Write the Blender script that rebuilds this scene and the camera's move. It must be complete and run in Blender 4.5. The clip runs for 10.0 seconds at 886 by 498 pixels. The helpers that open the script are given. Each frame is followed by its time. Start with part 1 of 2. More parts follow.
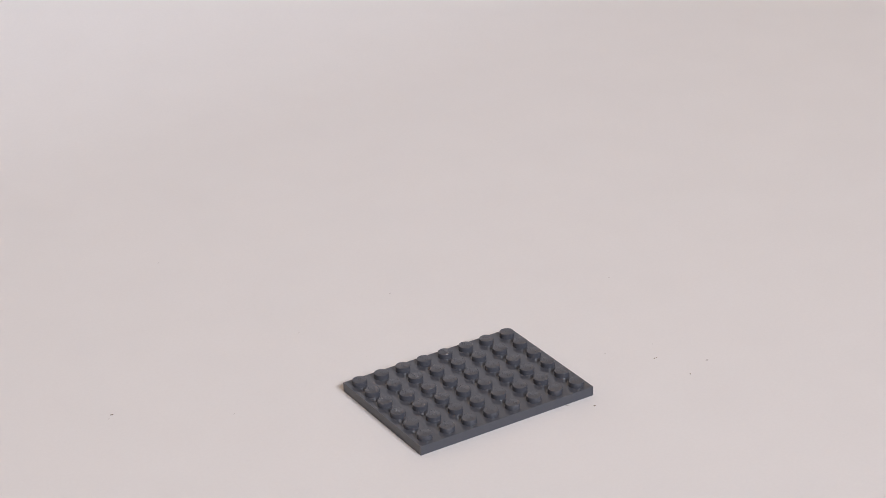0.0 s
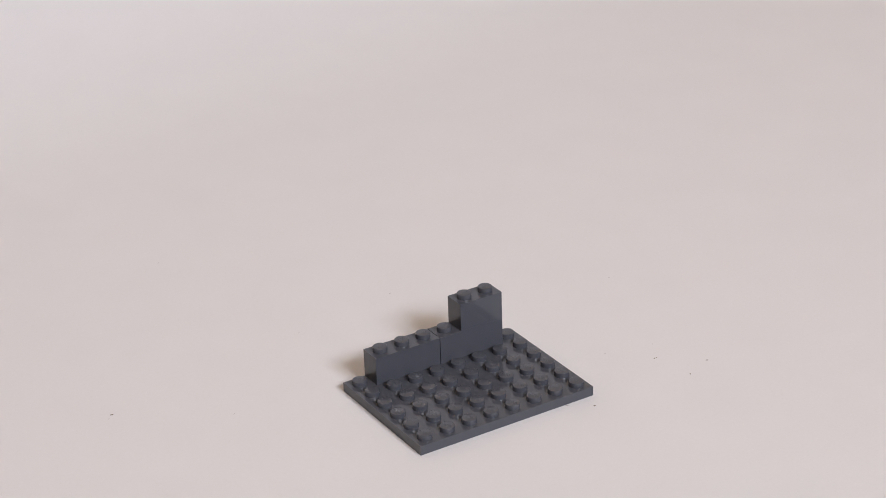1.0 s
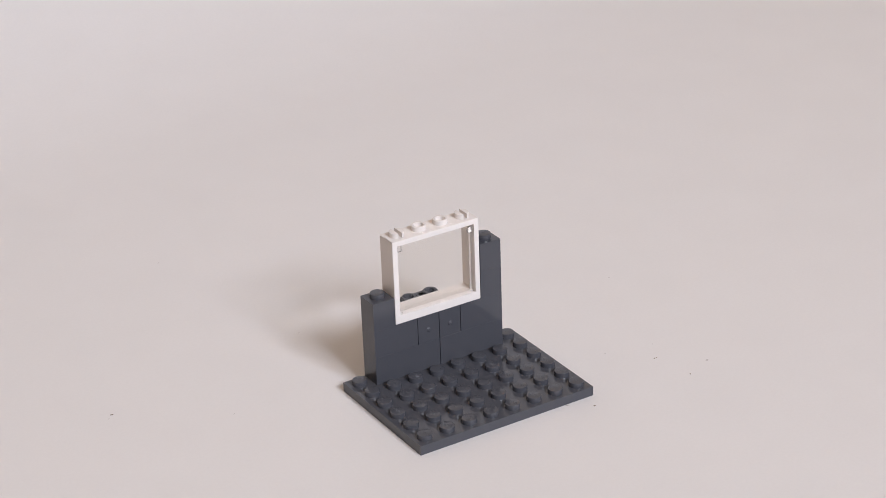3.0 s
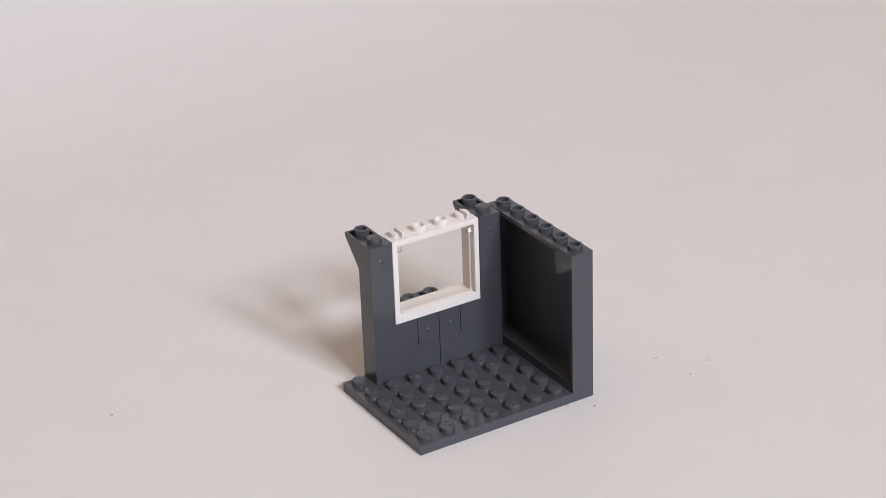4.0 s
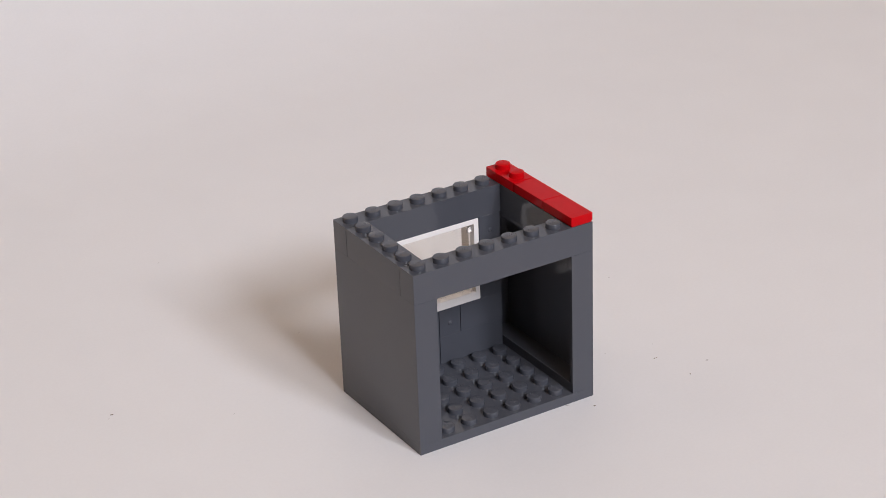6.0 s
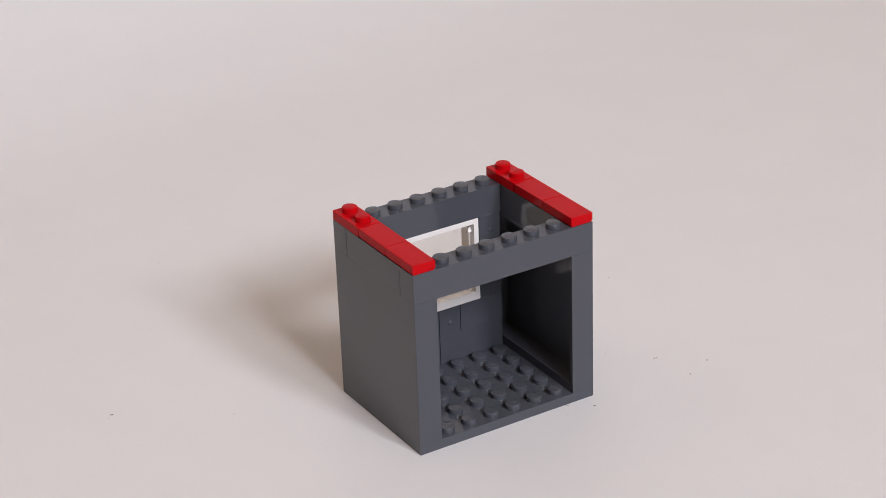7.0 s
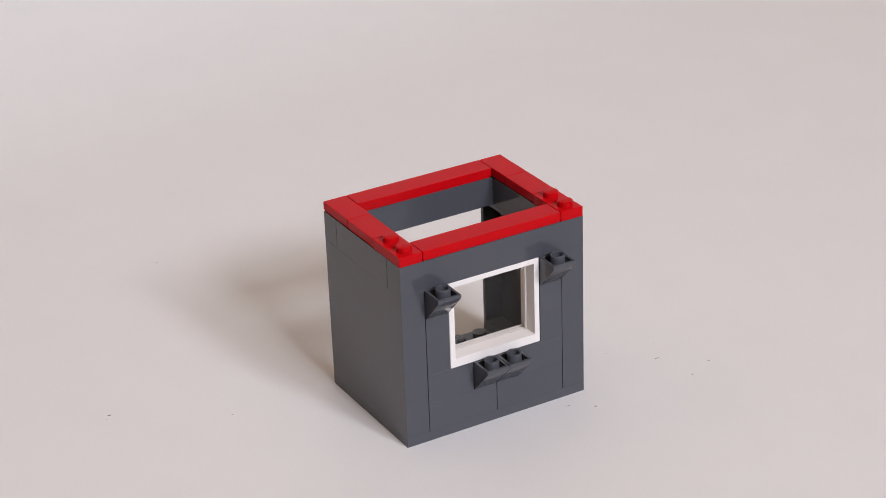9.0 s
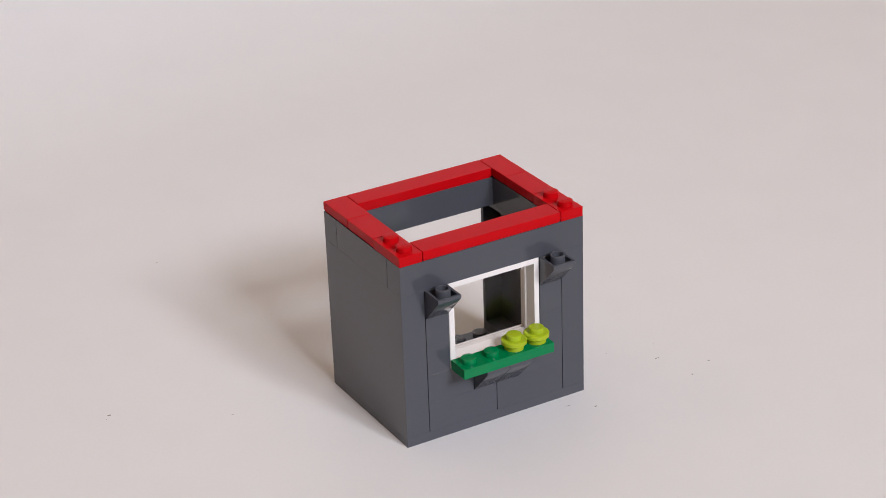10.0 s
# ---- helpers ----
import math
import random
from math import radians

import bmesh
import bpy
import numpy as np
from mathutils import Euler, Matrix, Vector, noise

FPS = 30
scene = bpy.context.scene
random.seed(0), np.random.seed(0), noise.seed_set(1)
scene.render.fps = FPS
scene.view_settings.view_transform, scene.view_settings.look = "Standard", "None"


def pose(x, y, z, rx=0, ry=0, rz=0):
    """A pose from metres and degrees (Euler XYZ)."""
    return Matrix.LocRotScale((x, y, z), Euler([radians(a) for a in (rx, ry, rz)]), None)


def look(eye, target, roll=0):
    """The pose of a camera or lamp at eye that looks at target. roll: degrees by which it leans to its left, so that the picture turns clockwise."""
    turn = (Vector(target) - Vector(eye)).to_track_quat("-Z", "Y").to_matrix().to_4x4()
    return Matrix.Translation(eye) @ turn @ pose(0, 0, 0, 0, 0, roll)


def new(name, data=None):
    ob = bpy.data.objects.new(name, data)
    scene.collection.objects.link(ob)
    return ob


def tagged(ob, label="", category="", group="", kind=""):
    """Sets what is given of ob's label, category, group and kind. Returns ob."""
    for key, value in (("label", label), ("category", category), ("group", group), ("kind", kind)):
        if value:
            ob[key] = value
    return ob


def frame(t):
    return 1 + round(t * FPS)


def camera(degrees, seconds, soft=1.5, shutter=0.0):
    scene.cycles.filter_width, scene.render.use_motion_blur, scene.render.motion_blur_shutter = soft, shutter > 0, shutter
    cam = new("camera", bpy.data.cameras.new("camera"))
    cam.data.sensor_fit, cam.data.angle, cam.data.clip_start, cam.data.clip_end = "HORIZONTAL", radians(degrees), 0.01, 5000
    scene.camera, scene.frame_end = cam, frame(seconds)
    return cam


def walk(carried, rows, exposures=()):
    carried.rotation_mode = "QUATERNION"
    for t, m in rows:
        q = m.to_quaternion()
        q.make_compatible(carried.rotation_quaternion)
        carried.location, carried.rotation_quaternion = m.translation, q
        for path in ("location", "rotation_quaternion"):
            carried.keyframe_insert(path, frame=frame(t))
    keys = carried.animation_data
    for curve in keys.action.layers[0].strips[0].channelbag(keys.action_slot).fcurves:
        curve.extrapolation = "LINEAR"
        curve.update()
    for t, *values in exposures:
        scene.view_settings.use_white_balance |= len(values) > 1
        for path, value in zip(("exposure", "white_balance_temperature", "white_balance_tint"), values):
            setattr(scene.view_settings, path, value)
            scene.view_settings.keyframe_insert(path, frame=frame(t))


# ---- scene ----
# The camera stands on a tripod before a table and is nudged 5 mm nearer when the house is turned.
cam = camera(23.36, 10.0, soft=0.9)
SEAT_1 = look((-0.27612, -0.48229, 0.34076), (0.02233, 0.01979, 0.05555), -2.142)
SEAT_2 = look((-0.27378, -0.47835, 0.33852), (0.02462, 0.02366, 0.05315), -2.137)
walk(cam, [(0, SEAT_1), (8.2, SEAT_1), (8.3, SEAT_2), (10, SEAT_2)])

# ---- light: an unseen daylit room; two narrow windows in the wall behind the camera ----
ROOM = pose(0, 0, 0, 0, 0, 5.4)          # local y runs from the window wall to the wall behind the table
SKY_POWER = 46.6
world = bpy.data.worlds.new("sky")
scene.world = world
world.use_nodes = True
wn = world.node_tree
sky = wn.nodes.new("ShaderNodeTexSky")
sky.sky_type, sky.sun_disc, sky.sun_elevation, sky.sun_rotation = "NISHITA", False, radians(40), radians(150)
wn.nodes["Background"].inputs[1].default_value = 0.1
wn.links.new(sky.outputs[0], wn.nodes["Background"].inputs[0])
WIN_X, WIN_Z, WIN_W, WIN_H, REAR = (-0.27, 0.27), 1.70, 0.49, 0.88, -2.35
for wx in WIN_X:
    area = bpy.data.lights.new("window_daylight", "AREA")
    area.shape, area.size, area.size_y, area.energy, area.color = "RECTANGLE", WIN_W - 0.06, WIN_H - 0.06, SKY_POWER, (0.921, 0.975, 1.128)
    lamp = new("window_daylight", area)
    lamp.matrix_world = ROOM @ pose(wx, REAR + 0.004, WIN_Z, 90, 0, 0)
scene.view_settings.exposure = 0.0


# ---- materials ----
def material(name):
    m = bpy.data.materials.new(name)
    m.use_nodes = True
    return m, m.node_tree.nodes, m.node_tree.links, m.node_tree.nodes["Principled BSDF"]


def plastic(name, colour, rough=0.22, vary=0.03, shine=0.27):
    """Glossy moulded plastic: a faint cast between pieces, fine scuffs in the gloss, a slightly wavy skin."""
    m, n, l, b = material(name)
    info = n.new("ShaderNodeObjectInfo")
    co = n.new("ShaderNodeTexCoord")
    broad = n.new("ShaderNodeTexNoise")
    broad.inputs["Scale"].default_value, broad.inputs["Detail"].default_value = 90, 4
    l.new(co.outputs["Object"], broad.inputs["Vector"])
    fine = n.new("ShaderNodeTexNoise")
    fine.inputs["Scale"].default_value, fine.inputs["Detail"].default_value = 1400, 3
    l.new(co.outputs["Object"], fine.inputs["Vector"])
    hue = n.new("ShaderNodeHueSaturation")
    hue.inputs["Color"].default_value = (*colour, 1)
    add = n.new("ShaderNodeMath")
    add.operation = "MULTIPLY_ADD"
    l.new(info.outputs["Random"], add.inputs[0])
    add.inputs[1].default_value, add.inputs[2].default_value = vary, 1 - vary
    more = n.new("ShaderNodeMath")
    more.operation = "MULTIPLY_ADD"
    l.new(broad.outputs["Fac"], more.inputs[0])
    more.inputs[1].default_value = vary
    l.new(add.outputs[0], more.inputs[2])
    l.new(more.outputs[0], hue.inputs["Value"])
    l.new(hue.outputs[0], b.inputs["Base Color"])
    gloss = n.new("ShaderNodeMapRange")
    l.new(broad.outputs["Fac"], gloss.inputs["Value"])
    gloss.inputs["From Min"].default_value, gloss.inputs["From Max"].default_value = 0.3, 0.7
    gloss.inputs["To Min"].default_value, gloss.inputs["To Max"].default_value = rough - 0.02, rough + 0.025
    l.new(gloss.outputs[0], b.inputs["Roughness"])
    b.inputs["IOR"].default_value = 1.52
    b.inputs["Specular IOR Level"].default_value = shine
    bump = n.new("ShaderNodeBump")
    bump.inputs["Strength"].default_value, bump.inputs["Distance"].default_value = 0.05, 0.00005
    l.new(fine.outputs["Fac"], bump.inputs["Height"])
    l.new(bump.outputs[0], b.inputs["Normal"])
    return m


def matte(name, colour, rough, scale, amount, relief, distance=0.0005):
    m, n, l, b = material(name)
    co = n.new("ShaderNodeTexCoord")
    tex = n.new("ShaderNodeTexNoise")
    tex.inputs["Scale"].default_value, tex.inputs["Detail"].default_value = scale, 6
    l.new(co.outputs["Object"], tex.inputs["Vector"])
    big = n.new("ShaderNodeTexNoise")
    big.inputs["Scale"].default_value, big.inputs["Detail"].default_value = scale / 25, 3
    l.new(co.outputs["Object"], big.inputs["Vector"])
    mix = n.new("ShaderNodeMath")
    mix.operation = "ADD"
    l.new(tex.outputs["Fac"], mix.inputs[0])
    l.new(big.outputs["Fac"], mix.inputs[1])
    ramp = n.new("ShaderNodeMapRange")
    l.new(mix.outputs[0], ramp.inputs["Value"])
    ramp.inputs["From Min"].default_value, ramp.inputs["From Max"].default_value = 0.6, 1.4
    ramp.inputs["To Min"].default_value, ramp.inputs["To Max"].default_value = 1 - amount, 1 + amount
    hue = n.new("ShaderNodeHueSaturation")
    hue.inputs["Color"].default_value = (*colour, 1)
    l.new(ramp.outputs[0], hue.inputs["Value"])
    l.new(hue.outputs[0], b.inputs["Base Color"])
    b.inputs["Roughness"].default_value = rough
    bump = n.new("ShaderNodeBump")
    bump.inputs["Strength"].default_value, bump.inputs["Distance"].default_value = relief, distance
    l.new(tex.outputs["Fac"], bump.inputs["Height"])
    l.new(bump.outputs[0], b.inputs["Normal"])
    return m


def clear(name, tint, rough=0.03):
    m, n, l, b = material(name)
    b.inputs["Base Color"].default_value = (*tint, 1)
    b.inputs["Transmission Weight"].default_value = 1.0
    b.inputs["Roughness"].default_value = rough
    b.inputs["IOR"].default_value = 1.45
    return m


def thin_clear(name, tint):
    """A thin clear sheet: light passes straight through, and its skin mirrors more at a slant."""
    m, n, l, b = material(name)
    n.remove(b)
    see, shine, mix, weight = n.new("ShaderNodeBsdfTransparent"), n.new("ShaderNodeBsdfGlossy"), n.new("ShaderNodeMixShader"), n.new("ShaderNodeLayerWeight")
    see.inputs["Color"].default_value = (*tint, 1)
    shine.inputs["Roughness"].default_value = 0.02
    weight.inputs["Blend"].default_value = 0.5
    power, gloss = n.new("ShaderNodeMath"), n.new("ShaderNodeMath")
    power.operation, gloss.operation = "POWER", "MULTIPLY_ADD"
    l.new(weight.outputs["Facing"], power.inputs[0])
    power.inputs[1].default_value = 5
    l.new(power.outputs[0], gloss.inputs[0])
    gloss.inputs[1].default_value, gloss.inputs[2].default_value = 0.96, 0.022
    l.new(gloss.outputs[0], mix.inputs[0])
    l.new(see.outputs[0], mix.inputs[1])
    l.new(shine.outputs[0], mix.inputs[2])
    l.new(mix.outputs[0], n["Material Output"].inputs["Surface"])
    return m


GREY = plastic("dark_grey_plastic", (0.0705, 0.0715, 0.0815), 0.09, 0.045, 0.36)
RED = plastic("red_plastic", (0.51, 0.003, 0.006), 0.08, 0.03, 0.06)
WHITE = plastic("white_plastic", (0.80, 0.742, 0.695), 0.25, 0.03)
GREEN = plastic("green_plastic", (0.0, 0.185, 0.055), 0.09, 0.04, 0.25)
LIME = plastic("lime_plastic", (0.36, 0.455, 0.016), 0.10, 0.04)
CLEAR = thin_clear("clear_plastic", (0.975, 0.97, 0.96))
GLASS = clear("window_glass", (1, 1, 1), 0.0)
PAPER = matte("white_card", (0.75, 0.72, 0.70), 0.55, 900, 0.018, 0.05, 0.0001)
# the next four, for the unseen room, are tuned for warm bounce light
PAINT = matte("wall_paint", (0.085, 0.045, 0.02), 0.8, 60, 0.03, 0.2)
PALE = matte("pale_wall_paint", (0.60, 0.475, 0.335), 0.8, 60, 0.03, 0.2)
CEIL = matte("ceiling_paint", (0.54, 0.43, 0.305), 0.9, 60, 0.02, 0.2)
WOOD = matte("floor_wood", (0.42, 0.28, 0.17), 0.5, 14, 0.25, 0.2)
TABLE = matte("table_laminate", (0.16, 0.10, 0.06), 0.4, 40, 0.2, 0.1)
FRAME = matte("painted_frame", (0.78, 0.77, 0.75), 0.4, 80, 0.03, 0.1)
DIRT = matte("dust", (0.20, 0.155, 0.12), 0.9, 4000, 0.3, 0.5)
FLUFF = matte("pale_fluff", (0.47, 0.43, 0.40), 0.9, 4000, 0.2, 0.5)


# ---- mesh helpers ----
def mesh_of(name, bm, mat, smooth=True, sharp=35):
    me = bpy.data.meshes.new(name)
    bmesh.ops.recalc_face_normals(bm, faces=bm.faces[:])
    bm.to_mesh(me)
    bm.free()
    me.materials.append(mat)
    if smooth:
        me.shade_smooth()
        me.set_sharp_from_angle(angle=radians(sharp))
    return me


def part(name, bm, mat, parent, label="", m=None):
    """One mesh object under a thing or a part; bm is a bmesh or a mesh to share."""
    me = bm if isinstance(bm, bpy.types.Mesh) else mesh_of(name, bm, mat)
    ob = new(name, me)
    ob.parent = parent
    if m is not None:
        ob.matrix_basis = m
    return tagged(ob, label)


def box(bm, x0, x1, y0, y1, z0, z1, edge=0.0, segments=2):
    r = bmesh.ops.create_cube(bm, size=1.0, matrix=Matrix.LocRotScale(((x0 + x1) / 2, (y0 + y1) / 2, (z0 + z1) / 2), None, (x1 - x0, y1 - y0, z1 - z0)))
    if edge:
        edges = list({e for v in r["verts"] for e in v.link_edges})
        bmesh.ops.bevel(bm, geom=edges, offset=edge, segments=segments, profile=0.5, affect="EDGES")
    return bm


def lathe(bm, profile, steps=28, start=0.0, turn=math.tau, closed=True):
    """Spin a profile of (radius, height) about z; radius 0 closes the cap."""
    count = steps if closed else steps + 1
    rings = []
    for k in range(count):
        a = start + turn * k / steps
        rings.append([bm.verts.new((r * math.cos(a), r * math.sin(a), z)) for r, z in profile])
    for k in range(steps):
        a, b = rings[k], rings[(k + 1) % count]
        for i in range(len(profile) - 1):
            bm.faces.new((a[i], b[i], b[i + 1], a[i + 1]))
    if not closed:
        bm.faces.new(rings[0])
        bm.faces.new(rings[-1])
    bmesh.ops.remove_doubles(bm, verts=bm.verts[:], dist=1e-6)
    return bm


# ---- the room: unseen, added to bounce the window light ----
def slab(name, label, category, x0, x1, y0, y1, z0, z1, mat):
    ob = new(name, mesh_of(name, box(bmesh.new(), x0, x1, y0, y1, z0, z1), mat, False))
    ob.matrix_basis = ROOM
    return tagged(ob, label, category, kind="structure")


LEFT, RIGHT, BACK, FLOOR, TOP = -1.70, 1.80, 0.72, -0.75, 2.32
# out of view: ceiling, floor and north wall fill, brown walls hold light back
slab("floor", "unseen wooden floor that returns warm light", "floor", LEFT - 0.1, RIGHT + 0.1, REAR - 0.12, BACK + 0.1, FLOOR - 0.1, FLOOR, WOOD)
slab("ceiling", "unseen cream ceiling that returns warm fill light", "ceiling", LEFT - 0.1, RIGHT + 0.1, REAR - 0.12, BACK + 0.1, TOP, TOP + 0.1, CEIL)
slab("wall_north", "unseen pale cream wall behind the table, returning warm light", "wall", LEFT - 0.1, RIGHT + 0.1, BACK, BACK + 0.1, FLOOR, TOP, PALE)
slab("wall_west", "unseen brown wall that keeps side light low and warm", "wall", LEFT - 0.1, LEFT, REAR, BACK, FLOOR, TOP, PAINT)
slab("wall_east", "unseen brown wall that keeps side light low and warm", "wall", RIGHT, RIGHT + 0.1, REAR, BACK, FLOOR, TOP, PAINT)


def wall_with_windows():
    bm = bmesh.new()
    z0, z1, y0, y1 = WIN_Z - WIN_H / 2, WIN_Z + WIN_H / 2, REAR - 0.12, REAR
    edges = [LEFT - 0.1] + [wx + side * WIN_W / 2 for wx in WIN_X for side in (-1, 1)] + [RIGHT + 0.1]
    for x0, x1 in zip(edges[::2], edges[1::2]):
        box(bm, x0, x1, y0, y1, FLOOR, TOP)
    for x0, x1 in zip(edges[1:-1:2], edges[2:-1:2]):
        box(bm, x0, x1, y0, y1, FLOOR, z0)
        box(bm, x0, x1, y0, y1, z1, TOP)
    ob = new("wall_south", mesh_of("wall_south", bm, PAINT, False))
    ob.matrix_basis = ROOM
    tagged(ob, "unseen brown wall with two narrow daylit windows", "wall", kind="structure")
    for number, wx in enumerate(WIN_X, 1):
        win = new(f"window_{number}")
        win.matrix_basis = ROOM @ pose(wx, REAR - 0.07, WIN_Z)
        tagged(win, "narrow white framed window letting in daylight", "window", kind="structure")
        w, h, t = WIN_W / 2 - 0.003, WIN_H / 2 - 0.003, 0.03
        bm = bmesh.new()
        box(bm, -w, w, -0.03, 0.03, -h, -h + t, 0.004)
        box(bm, -w, w, -0.03, 0.03, h - t, h, 0.004)
        box(bm, -w, -w + t, -0.028, 0.028, -h + t, h - t, 0.004)
        box(bm, w - t, w, -0.028, 0.028, -h + t, h - t, 0.004)
        part("window_frame", bm, FRAME, win)
        pane = part("pane", box(bmesh.new(), -w + t, w - t, -0.003, 0.003, -h + t, h - t), GLASS, win)
        pane.visible_shadow = False


wall_with_windows()


def table():
    t = new("table")
    t.matrix_basis = ROOM @ pose(0.0, 0.0, FLOOR)
    tagged(t, "dark wooden table under the white card", "table")
    part("tabletop", box(bmesh.new(), -0.55, 0.85, -0.32, BACK - 0.01, 0.715, 0.748, 0.003), TABLE, t)
    for x in (-0.50, 0.80):
        for y in (-0.27, BACK - 0.06):
            part("leg", box(bmesh.new(), x - 0.025, x + 0.025, y - 0.025, y + 0.025, 0, 0.715, 0.003), TABLE, t)


table()


def card_sweep():
    """One sheet of white card that lies on the table and bends up against the wall."""
    bm = bmesh.new()
    flat, radius, left, right, thick = 0.25, 0.41, -0.16, 0.66, 0.0008
    line = [(-0.22 + 0.05 * k, 0.0) for k in range(9)] + [(flat, 0.0)]
    line += [(flat + radius * math.sin(a), radius * (1 - math.cos(a))) for a in [radians(78 * k / 40) for k in range(1, 41)]]
    line += [(line[-1][0] + 0.006 * k, line[-1][1] + 0.028 * k) for k in range(1, 8)]
    rows = []
    for i, (y, z) in enumerate(line):
        a, b = line[max(i - 1, 0)], line[min(i + 1, len(line) - 1)]
        d = Vector((b[0] - a[0], b[1] - a[1])).normalized()
        rows.append([bm.verts.new((s, y + o * d.y * thick, z - o * d.x * thick)) for s, o in ((left, 0), (right, 0), (right, 1), (left, 1))])
    for a, b in zip(rows, rows[1:]):
        for i in range(4):
            j = (i + 1) % 4
            bm.faces.new((a[i], a[j], b[j], b[i]))
    bm.faces.new(rows[0])
    bm.faces.new(rows[-1])
    ob = new("backdrop", mesh_of("backdrop", bm, PAPER))
    ob.matrix_basis = ROOM
    tagged(ob, "seamless white card sweep covering the table top", "backdrop", kind="structure")


card_sweep()

# ---- toy bricks: the pitch of a stud, the height of a brick and of a plate ----
U, B, P = 0.008, 0.0096, 0.0032
GAP = 0.0001
STUD_R, STUD_H = 0.0024, 0.0017


def stroke(bm, mid, angle, length):
    """A low rounded ridge on a stud's top: its middle, its turn in degrees and its length; it bows a little."""
    sections = []
    for u, bend in ((-1, 11), (-0.35, 4), (0.35, -4), (1, -11)):
        a = radians(angle)
        foot = mid + Vector((math.cos(a), math.sin(a))) * (u * length / 2)
        b = radians(angle + 90 - bend)
        across = Vector((math.cos(b), math.sin(b)))
        sections.append([bm.verts.new((*(foot + across * q), STUD_H + z)) for q, z in RIDGE])
    for a, b in zip(sections, sections[1:]):
        for q in range(len(RIDGE) - 1):
            bm.faces.new((a[q], a[q + 1], b[q + 1], b[q]))
    bm.faces.new(sections[0])
    bm.faces.new(sections[-1])


RIDGE = [(0.000075 * math.cos(math.pi * (1 - q / 6)), 0.00009 * math.sin(math.pi * q / 6) - 0.00001) for q in range(7)]


def stud_mesh(mat):
    e = 0.00026
    rim = [(STUD_R - e + e * math.cos(radians(a)), STUD_H - e + e * math.sin(radians(a))) for a in (0, 22, 45, 68, 90)]
    bm = lathe(bmesh.new(), [(STUD_R, -0.0002)] + rim + [(0, STUD_H)])
    row, stem = Vector((0.36, -0.93)), Vector((-0.41, -0.91))
    for k in range(4):                      # the maker's raised mark, as groups of plain rounded strokes
        for q in (-1, 0, 1):
            mid = row * ((k - 1.5) * 0.00095) + stem * (q * 0.00056)
            stroke(bm, mid, -16 + 2 * q, 0.00034 if q else 0.00026)
    return mesh_of("stud", bm, mat, sharp=55)


def hollow_mesh(mat, depth=0.0002, floor=0.0):
    e = 0.00015
    return mesh_of("stud", lathe(bmesh.new(), [(STUD_R, -depth), (STUD_R, STUD_H - e), (STUD_R - e, STUD_H), (0.0016 + e, STUD_H), (0.0016, STUD_H - e), (0.0016, floor), (0, floor)]), mat)


def split_mesh(mat):
    """A stud with a slot across it."""
    bm = bmesh.new()
    e = 0.00015
    half = 0.0006
    for side in (-1, 1):
        reach = math.acos(half / STUD_R)
        arc = [(side * STUD_R * math.cos(a), STUD_R * math.sin(a)) for a in [reach * (k / 8 - 1) for k in range(17)]]
        low, mid = ([bm.verts.new((x, y, z)) for x, y in arc] for z in (-0.0001, STUD_H - e))
        top = [bm.verts.new((x - side * e * (abs(x) > half + 2 * e), y * 0.94, STUD_H)) for x, y in arc]
        for a, b in ((low, mid), (mid, top)):
            for k in range(17):
                bm.faces.new((a[k], a[(k + 1) % 17], b[(k + 1) % 17], b[k]))
        bm.faces.new(top)
        bm.faces.new(low)
    return mesh_of("stud", bm, mat)


SOLID = {m.name: stud_mesh(m) for m in (GREY, RED, GREEN, LIME)}
TUBE = {m.name: hollow_mesh(m, 0.0002, 0.0002) for m in (GREY, WHITE)}
POCKET_TUBE = hollow_mesh(GREY, 0.0026, -0.0019)
SPLIT = split_mesh(WHITE)


def thing(name, label, category, group):
    return tagged(new(name), label, category, group)


def brick(nx, ny, height, mat, name, label, studs=True, tile=False, turn=90):
    """A brick, plate or tile of nx by ny studs; its base corner at the origin. turn: which way the marks on its studs face."""
    t = thing(name, label, {"toy_brick": "toy brick", "toy_plate": "toy plate", "toy_tile": "toy tile"}.get(name, "toy brick"), "pieces of the toy house")
    bm = bmesh.new()
    low = 0.0005 if tile else 0.0
    box(bm, GAP, nx * U - GAP, GAP, ny * U - GAP, low, height, 0.00012 if mat == RED else 0.00003, 1)
    if tile:
        box(bm, 0.0004, nx * U - 0.0004, 0.0004, ny * U - 0.0004, 0.0, 0.0008)
    part("body", bm, mat, t)
    if studs:
        for i in range(nx):
            for j in range(ny):
                part("stud", SOLID[mat.name], mat, t, m=pose((i + 0.5) * U, (j + 0.5) * U, height, 0, 0, turn))
    return t


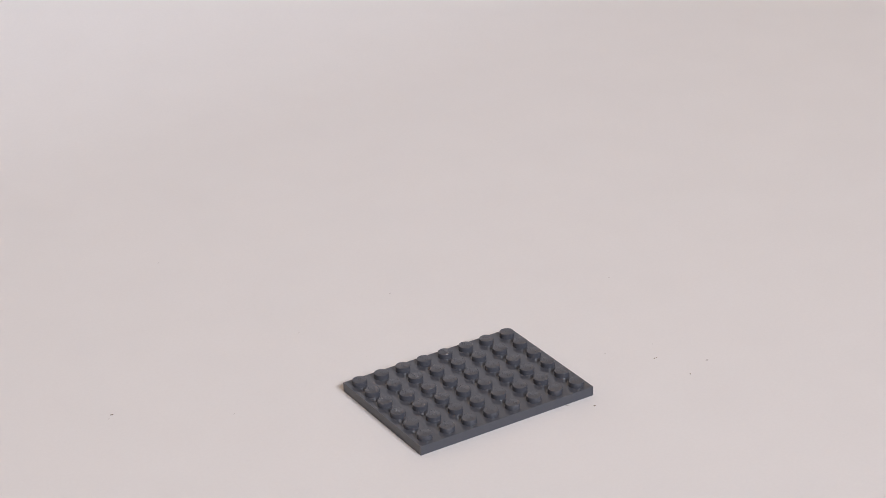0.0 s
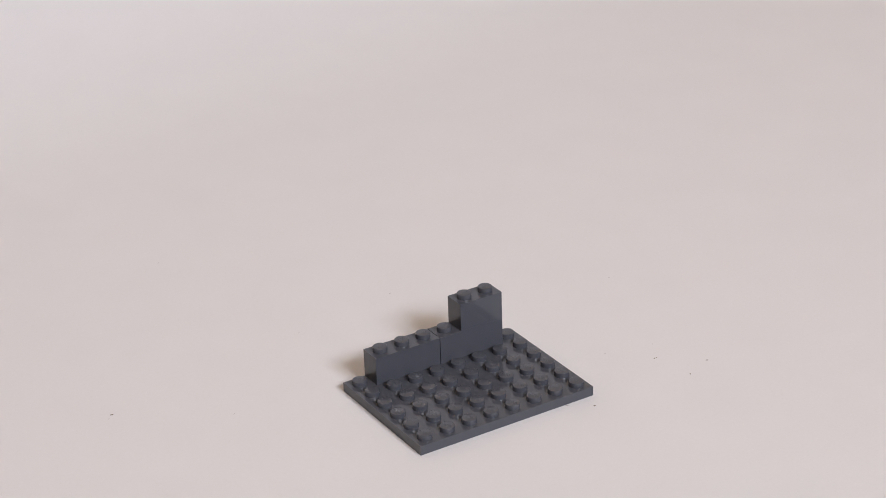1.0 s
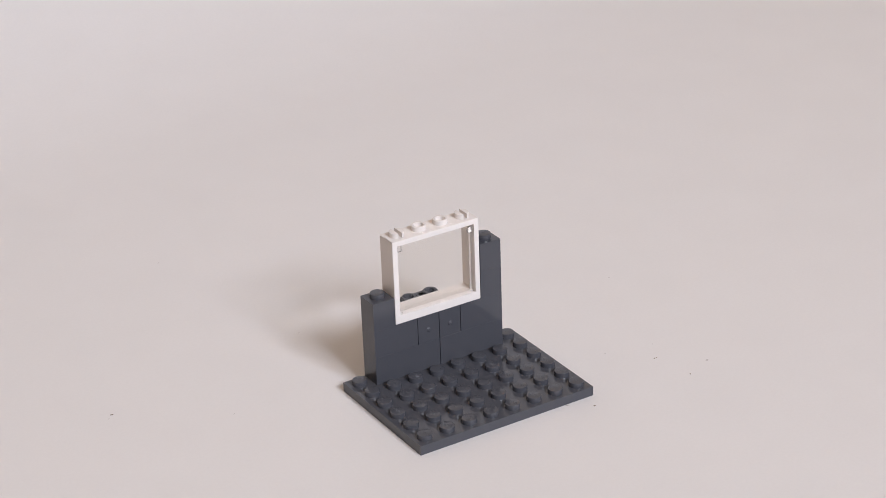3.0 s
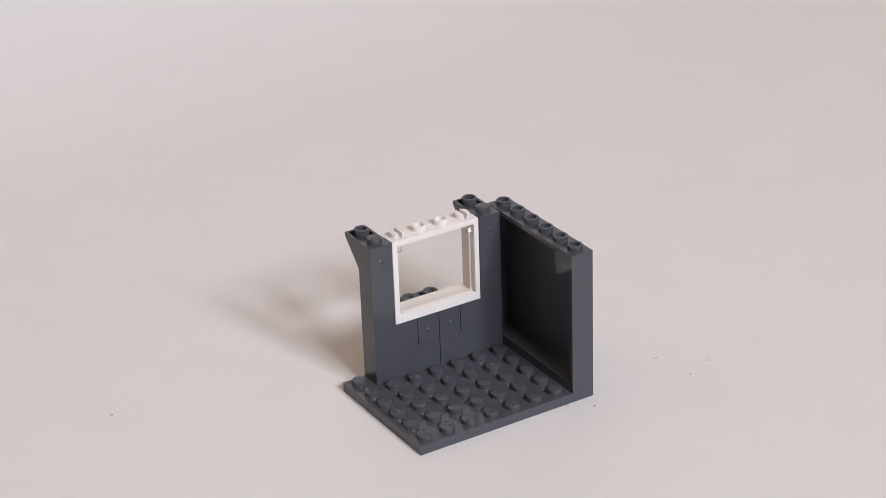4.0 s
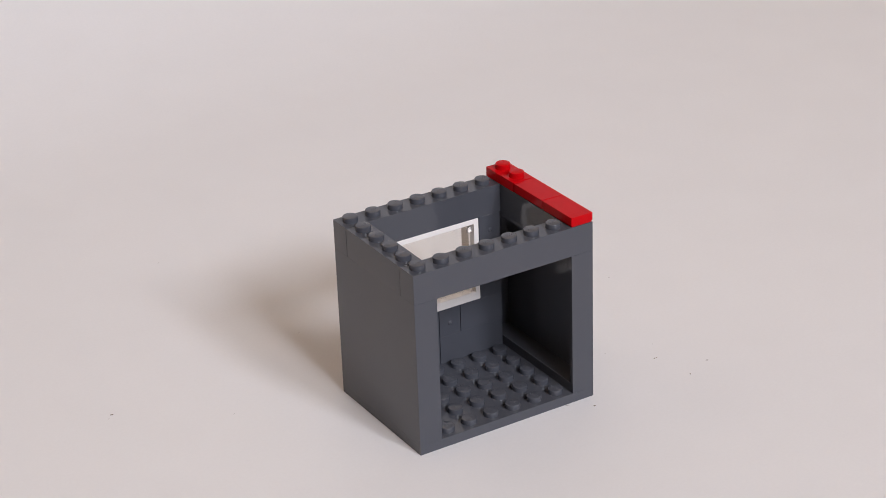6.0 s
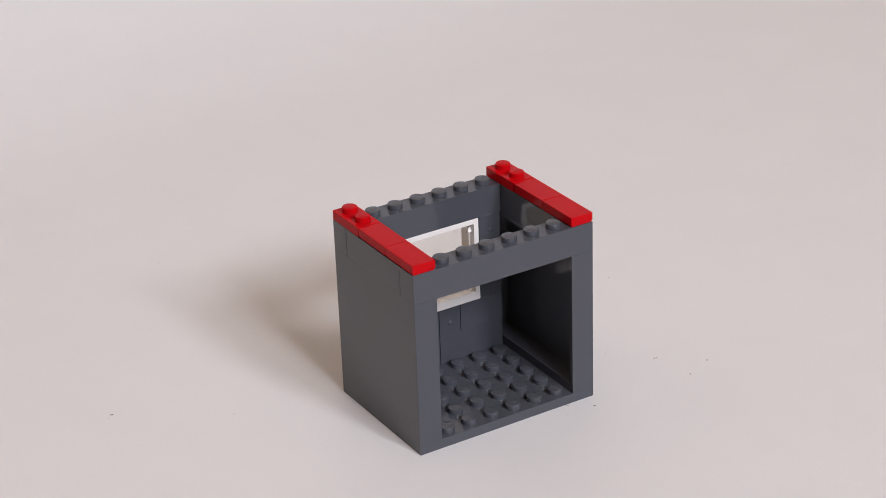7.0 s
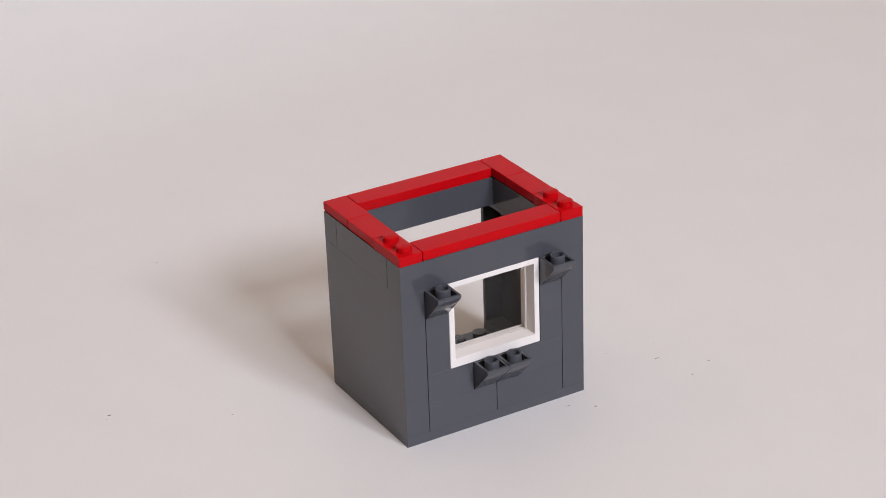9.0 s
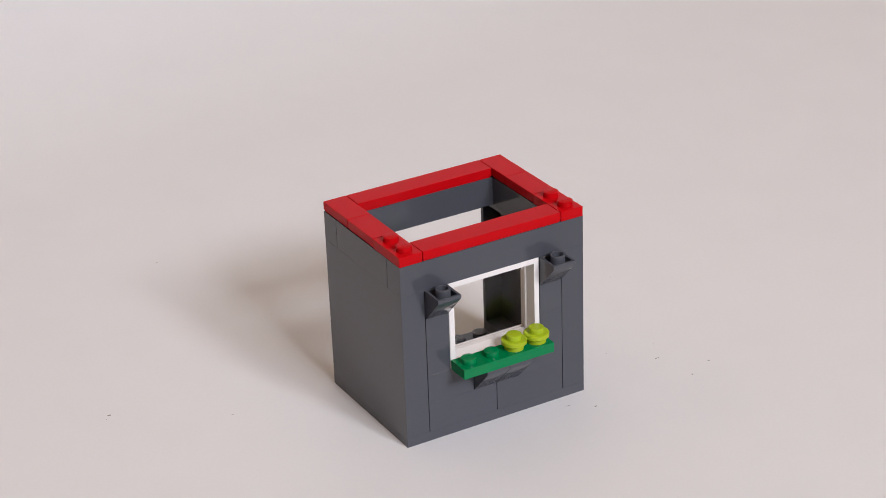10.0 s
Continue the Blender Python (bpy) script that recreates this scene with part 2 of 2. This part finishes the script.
def inverted_slope(label):
    """1 x 2 brick whose underside slants out; the outer stud is a tube in a pocket."""
    t = thing("inverted_slope_brick", label, "toy brick", "pieces of the toy house")
    bm = bmesh.new()
    g, w, d, lip = GAP, U - GAP, 2 * U - GAP, 0.0012
    i0, i1, j0, j1 = 0.0009, U - 0.0009, U + 0.0006, 2 * U - 0.0009
    V = lambda *c: bm.verts.new(c)
    bot = [V(g, g, 0), V(w, g, 0), V(w, U, 0), V(g, U, 0)]
    lipv = [V(w, d, B - lip), V(g, d, B - lip)]
    top = [V(g, g, B), V(w, g, B), V(w, U, B), V(w, d, B), V(g, d, B), V(g, U, B)]
    rim = [V(i0, j0, B), V(i1, j0, B), V(i1, j1, B), V(i0, j1, B)]
    pit = [V(i0, j0, 0.0026), V(i1, j0, 0.0026), V(i1, j1, B - 0.0013), V(i0, j1, B - 0.0013)]
    F = lambda *v: bm.faces.new(v)
    F(*bot)
    F(bot[0], bot[1], top[1], top[0])
    F(bot[1], bot[2], lipv[0], top[3], top[2], top[1])
    F(bot[0], bot[3], lipv[1], top[4], top[5], top[0])
    F(bot[2], bot[3], lipv[1], lipv[0])
    F(lipv[0], lipv[1], top[4], top[3])
    F(top[0], top[1], top[2], top[5])
    F(top[5], top[2], rim[1], rim[0])
    F(top[2], top[3], rim[2], rim[1])
    F(top[3], top[4], rim[3], rim[2])
    F(top[4], top[5], rim[0], rim[3])
    for k in range(4):
        F(rim[k], rim[(k + 1) % 4], pit[(k + 1) % 4], pit[k])
    F(*pit)
    bmesh.ops.recalc_face_normals(bm, faces=bm.faces[:])
    edges = [e for e in bm.edges if len(e.link_faces) == 2 and e.calc_face_angle() > 0.4]
    bmesh.ops.bevel(bm, geom=edges, offset=0.00004, segments=1, affect="EDGES")
    part("body", bm, GREY, t)
    part("stud", SOLID[GREY.name], GREY, t, m=pose(0.5 * U, 0.5 * U, B, 0, 0, 90))
    part("mould_mark", lathe(bmesh.new(), [(0, 0.00028), (0.00035, 0.00025), (0.0006, 0.00016), (0.0008, 0), (0.0008, -0.0002)], 14), GREY, t, "small raised moulding mark", pose(0.5 * U, GAP, 0.45 * B, 90, 0, 0))
    part("stud", POCKET_TUBE, GREY, t, "hollow stud sunk in a pocket", pose(0.5 * U, 1.5 * U, B))
    return t


def wall_panel(side):
    """1 x 6 panel, five bricks high, flat outside and deeply recessed on the inner face. side -1: the recess looks to -x."""
    t = thing("wall_panel", "tall dark grey plastic wall panel with recessed inner face", "toy wall panel", "pieces of the toy house")
    h, d, r, skin, ledge = 5 * B, 6 * U, 0.0014, 0.0013, 0.0032
    bm = bmesh.new()
    V = lambda x, y, z: bm.verts.new((x if side < 0 else U - x, y, z))
    g, w = GAP, U - GAP
    out = [V(w, g, 0), V(w, d - g, 0), V(w, d - g, h), V(w, g, h)]
    inn = [V(g, g, 0), V(g, d - g, 0), V(g, d - g, h), V(g, g, h)]
    rim = [V(g, r, ledge), V(g, d - r, ledge), V(g, d - r, h - r), V(g, r, h - r)]
    pit = [V(w - skin, r, ledge), V(w - skin, d - r, ledge), V(w - skin, d - r, h - r), V(w - skin, r, h - r)]
    bm.faces.new(out)
    bm.faces.new(pit)
    for k in range(4):
        j = (k + 1) % 4
        bm.faces.new((out[k], out[j], inn[j], inn[k]))
        bm.faces.new((inn[k], inn[j], rim[j], rim[k]))
        bm.faces.new((rim[k], rim[j], pit[j], pit[k]))
    bmesh.ops.recalc_face_normals(bm, faces=bm.faces[:])
    edges = [e for e in bm.edges if e.calc_face_angle() > 0.4]
    bmesh.ops.bevel(bm, geom=edges, offset=0.00004, segments=1, affect="EDGES")
    part("body", bm, GREY, t)
    for j in range(6):
        part("stud", TUBE[GREY.name], GREY, t, "hollow stud", pose(0.5 * U, (j + 0.5) * U, h))
    return t


def toy_window():
    t = thing("toy_window", "white plastic toy window with a clear pane", "toy window", "pieces of the toy house")
    w, h, s, top, low, e = 4 * U, 3 * B, 0.0019, 0.0017, 0.0030, 0.00016
    bm = bmesh.new()
    V = lambda *c: bm.verts.new(c)
    ring = lambda x0, x1, y, z0, z1: [V(x0, y, z0), V(x1, y, z0), V(x1, y, z1), V(x0, y, z1)]
    y0, y1 = 0.0001, U - 0.0001
    out0, out1 = ring(GAP, w - GAP, y0, 0, h), ring(GAP, w - GAP, y1, 0, h)
    inn0, inn1 = ring(s, w - s, y0, low, h - top), ring(s, w - s, y1, low, h - top)
    for k in range(4):
        j = (k + 1) % 4
        bm.faces.new((out0[k], out0[j], out1[j], out1[k]))
        bm.faces.new((out0[k], out0[j], inn0[j], inn0[k]))
        bm.faces.new((out1[k], out1[j], inn1[j], inn1[k]))
        if k:
            bm.faces.new((inn0[k], inn0[j], inn1[j], inn1[k]))
    outer = [ed for ed in bm.edges if all(v in out0 + out1 for v in ed.verts)]
    bmesh.ops.bevel(bm, geom=outer, offset=e, segments=1, affect="EDGES")
    xs, ys = (s, s + 0.0016, w - s - 0.0016, w - s), (y0, 0.0009, 0.0017, y1)      # the sill, with a slot at each end for the pane's pins
    for i in range(3):
        for j in range(3):
            quad = [(xs[i], ys[j]), (xs[i + 1], ys[j]), (xs[i + 1], ys[j + 1]), (xs[i], ys[j + 1])]
            slot = j == 1 and i != 1
            floor = [V(*p, low - (0.0014 if slot else 0)) for p in quad]
            bm.faces.new(floor)
            if slot:
                rim = [V(*p, low) for p in quad]
                for k in range(4):
                    bm.faces.new((rim[k], rim[(k + 1) % 4], floor[(k + 1) % 4], floor[k]))
    for x in (s + 0.0002, w - s - 0.0002):
        box(bm, x - 0.0004, x + 0.0004, 0.0025, 0.0034, low - 0.0002, h - top + 0.0002)
    part("frame", bm, WHITE, t)
    bm = box(bmesh.new(), s - 0.0005, w - s + 0.0005, 0.0013, 0.0020, low - 0.0005, h - top + 0.0005)
    pane = part("pane", bm, CLEAR, t, "clear transparent plastic pane")
    pane.visible_shadow = False
    for x in (s + 0.0004, w - s - 0.0004):
        rail = part("pane_rail", box(bmesh.new(), x - 0.0004, x + 0.0004, 0.0021, 0.0036, low + 0.0006, h - top - 0.0006, 0.00015, 1), CLEAR, pane, "clear edge rail of the pane")
        rail.visible_shadow = False
    rail = part("pane_rail", box(bmesh.new(), s + 0.001, w - s - 0.001, 0.0021, 0.0033, low + 0.0001, low + 0.0009, 0.00015, 1), CLEAR, pane, "clear edge rail of the pane")
    rail.visible_shadow = False
    for x, y in ((s + 0.0020, 0.0023), (w - s - 0.0007, 0.0010)):
        clip = part("clip", box(bmesh.new(), x - 0.0008, x + 0.0008, y, y + 0.0013, h - top - 0.0034, h - top - 0.0012, 0.0002, 1), GLASS, pane, "small clear catch")
        clip.visible_shadow = False
    for i in range(4):
        part("stud", SPLIT if i in (0, 3) else TUBE[WHITE.name], WHITE, t, "slotted stud" if i in (0, 3) else "hollow stud", pose((i + 0.5) * U, 0.5 * U, h))
    return t


def round_plate():
    t = thing("round_plate", "lime green round plate with one stud", "toy plate", "pieces of the toy house")
    e = 0.0002
    part("body", lathe(bmesh.new(), [(0, 0), (0.0030, 0), (0.0030, 0.0017), (0.0040 - e, 0.0017), (0.0040, 0.0017 + e), (0.0040, P - e), (0.0040 - e, P), (0, P)], 36), LIME, t)
    part("stud", SOLID[LIME.name], LIME, t, m=pose(0, 0, P, 0, 0, 90))
    return t


# ---- the pieces, in the order in which they are laid: seconds, thing, place in the house ----
PIECES = []


def laid(t, ob, x, y, z, rz=0):
    PIECES.append((t, ob, pose(x, y, z, 0, 0, rz)))


BEAT, FIRST = 8 / 30, 11 / 30
GREY_BRICK = "dark bluish grey plastic brick, "
base = brick(8, 6, P, GREY, "toy_plate", "dark grey studded base plate lying on white card", turn=0)
C = [P + B * k for k in range(7)]       # the base heights of the courses


def lay_house():
    k = FIRST
    row = []
    row.append((brick(3, 1, B, GREY, "toy_brick", GREY_BRICK + "three studs long, on the base plate"), 4, 5, C[0]))
    row.append((brick(3, 1, B, GREY, "toy_brick", GREY_BRICK + "three studs long, on the base plate"), 1, 5, C[0]))
    row.append((brick(2, 1, B, GREY, "toy_brick", GREY_BRICK + "two studs long, in the second course"), 5, 5, C[1]))
    row.append((inverted_slope("dark grey inverted slope brick carrying the flower box"), 4, 5, C[1]))
    row.append((inverted_slope("dark grey inverted slope brick carrying the flower box"), 3, 5, C[1]))
    row.append((brick(2, 1, B, GREY, "toy_brick", GREY_BRICK + "two studs long, in the second course"), 1, 5, C[1]))
    row.append((toy_window(), 2, 5, C[2]))
    one = GREY_BRICK + "one stud, beside the window"
    row.append((brick(1, 1, B, GREY, "toy_brick", one), 6, 5, C[2]))
    row.append((brick(1, 1, B, GREY, "toy_brick", one), 1, 5, C[2]))
    row.append((brick(1, 1, B, GREY, "toy_brick", one), 6, 5, C[3]))
    row.append((brick(1, 1, B, GREY, "toy_brick", one), 1, 5, C[3]))
    row.append((inverted_slope("dark grey inverted slope brick beside the window's top"), 6, 5, C[4]))
    row.append((inverted_slope("dark grey inverted slope brick beside the window's top"), 1, 5, C[4]))
    row.append((wall_panel(-1), 7, 0, C[0]))
    row.append((wall_panel(1), 0, 0, C[0]))
    row.append((brick(8, 1, B, GREY, "toy_brick", GREY_BRICK + "eight studs long, above the window"), 0, 5, C[5]))
    row.append((brick(8, 1, B, GREY, "toy_brick", GREY_BRICK + "eight studs long, over the open side"), 0, 0, C[5]))
    row.append((brick(1, 4, B, GREY, "toy_brick", GREY_BRICK + "four studs long, on a wall panel"), 7, 1, C[5]))
    row.append((brick(1, 4, B, GREY, "toy_brick", GREY_BRICK + "four studs long, on a wall panel"), 0, 1, C[5]))
    plate, tile = "bright red plate with two studs on the wall top", "smooth red tile, two studs long, on the wall top"
    for x in (7, 0):
        row.append((brick(1, 2, P, RED, "toy_plate", plate), x, 4, C[6]))
        row.append((brick(1, 2, P, RED, "toy_tile", tile, False, True), x, 2, C[6]))
        row.append((brick(1, 2, P, RED, "toy_tile", tile, False, True), x, 0, C[6]))
    for y in (5, 0):
        row.append((brick(6, 1, P, RED, "toy_tile", "smooth red tile, six studs long, on the wall top", False, True), 1, y, C[6]))
    for ob, x, y, z in row:
        laid(k, ob, x * U, y * U, z)
        k += BEAT
    laid(277 / 30, brick(4, 1, P, GREEN, "toy_plate", "bright green plate of four studs below the window", turn=0), 2 * U, 6 * U, C[2])
    laid(285 / 30, round_plate(), 2.5 * U, 6.5 * U, C[2] + P)
    laid(293 / 30, round_plate(), 3.5 * U, 6.5 * U, C[2] + P)


lay_house()


# ---- crumbs and scuffs on the card ----
def crumb(x, y, length, width, turn, seed, mat, label):
    """An uneven flake of dirt lying on the card."""
    rng = random.Random(seed)
    bm = bmesh.new()
    bmesh.ops.create_icosphere(bm, subdivisions=2, radius=1.0)
    for v in bm.verts:
        q = rng.uniform(0.6, 1.2)
        bend = 0.25 * width * math.sin(3 * v.co.x)
        v.co = Vector((v.co.x * length / 2 * q, v.co.y * width / 2 * q + bend, v.co.z * width / 3 * q + width * 0.25))
    ob = new("crumb", mesh_of("crumb", bm, mat))
    ob.matrix_basis = pose(x, y, 0.00005, 0, 0, turn)
    tagged(ob, label, "crumb", "crumbs on the card")


mm = 0.001
for i, (x, y, length, width, turn) in enumerate((
        (-67.7, 76.9, 1.1, 0.45, -25), (-69.4, 75.1, 0.4, 0.22, 40), (-35.3, 55.1, 0.6, 0.22, -30), (93.9, 8.1, 0.8, 0.4, 10), (94.8, 8.2, 0.6, 0.3, -10),
        (107.1, -2.6, 1.0, 0.3, -35), (97.2, -6.8, 0.6, 0.4, -60), (60.4, -5.6, 0.9, 0.4, -30), (53.5, -0.5, 1.6, 0.22, -28), (46.8, 98.2, 0.7, 0.25, 0),
        (-9.4, 167.6, 0.7, 0.25, -30), (115.9, 64.0, 0.6, 0.3, 20), (7.0, 91.1, 0.6, 0.2, 20), (17.3, 63.4, 0.4, 0.2, 10), (82.8, 20.1, 0.5, 0.2, -15), (99.3, 16.5, 0.5, 0.2, 50))):
    crumb(x * mm, y * mm, length * mm, width * mm, turn, 40 + i, *((DIRT, "tiny dark speck of dirt on white card") if i < 9 else (FLUFF, "faint pale fleck of dust on white card")))


# ---- how the pieces and the house move ----
def house_turn(share):
    """The pose of the whole house while it is turned round on the card."""
    return pose(0.032, 0.024 + 0.00569 * share, 0, 0, 0, 178.54 * share) @ pose(-0.032, -0.024, 0)


def waiting_places():
    """Where the pieces wait, in rows on the card beside the picture."""
    x, y, deep = 0.42, 0.24, 0.0
    for _, ob, _ in PIECES:
        corners = [o.matrix_local @ Vector(c) for o in ob.children for c in o.bound_box]
        x0, x1 = min(c.x for c in corners), max(c.x for c in corners)
        y0, y1 = min(c.y for c in corners), max(c.y for c in corners)
        if x + x1 - x0 > 0.63:
            x, y, deep = 0.42, y - deep - 0.012, 0.0
        yield ROOM @ pose(x - x0, y - y1, 0)
        x += x1 - x0 + 0.012
        deep = max(deep, y1 - y0)


def motions():
    turn_rows = [(8.2, 0.0), (247 / 30, 1 / 3), (248 / 30, 2 / 3), (8.3, 1.0), (10.0, 1.0)]
    walk(base, [(0, house_turn(0))] + [(t, house_turn(s)) for t, s in turn_rows])
    for (t, ob, place), wait in zip(PIECES, list(waiting_places())):
        rows = [(0, wait), (t - 1 / 30, wait)]
        if t < 8.2:
            rows += [(t, place)] + [(q, house_turn(s) @ place) for q, s in turn_rows]
        else:
            rows += [(t, house_turn(1) @ place), (10.0, house_turn(1) @ place)]
        walk(ob, rows)


motions()
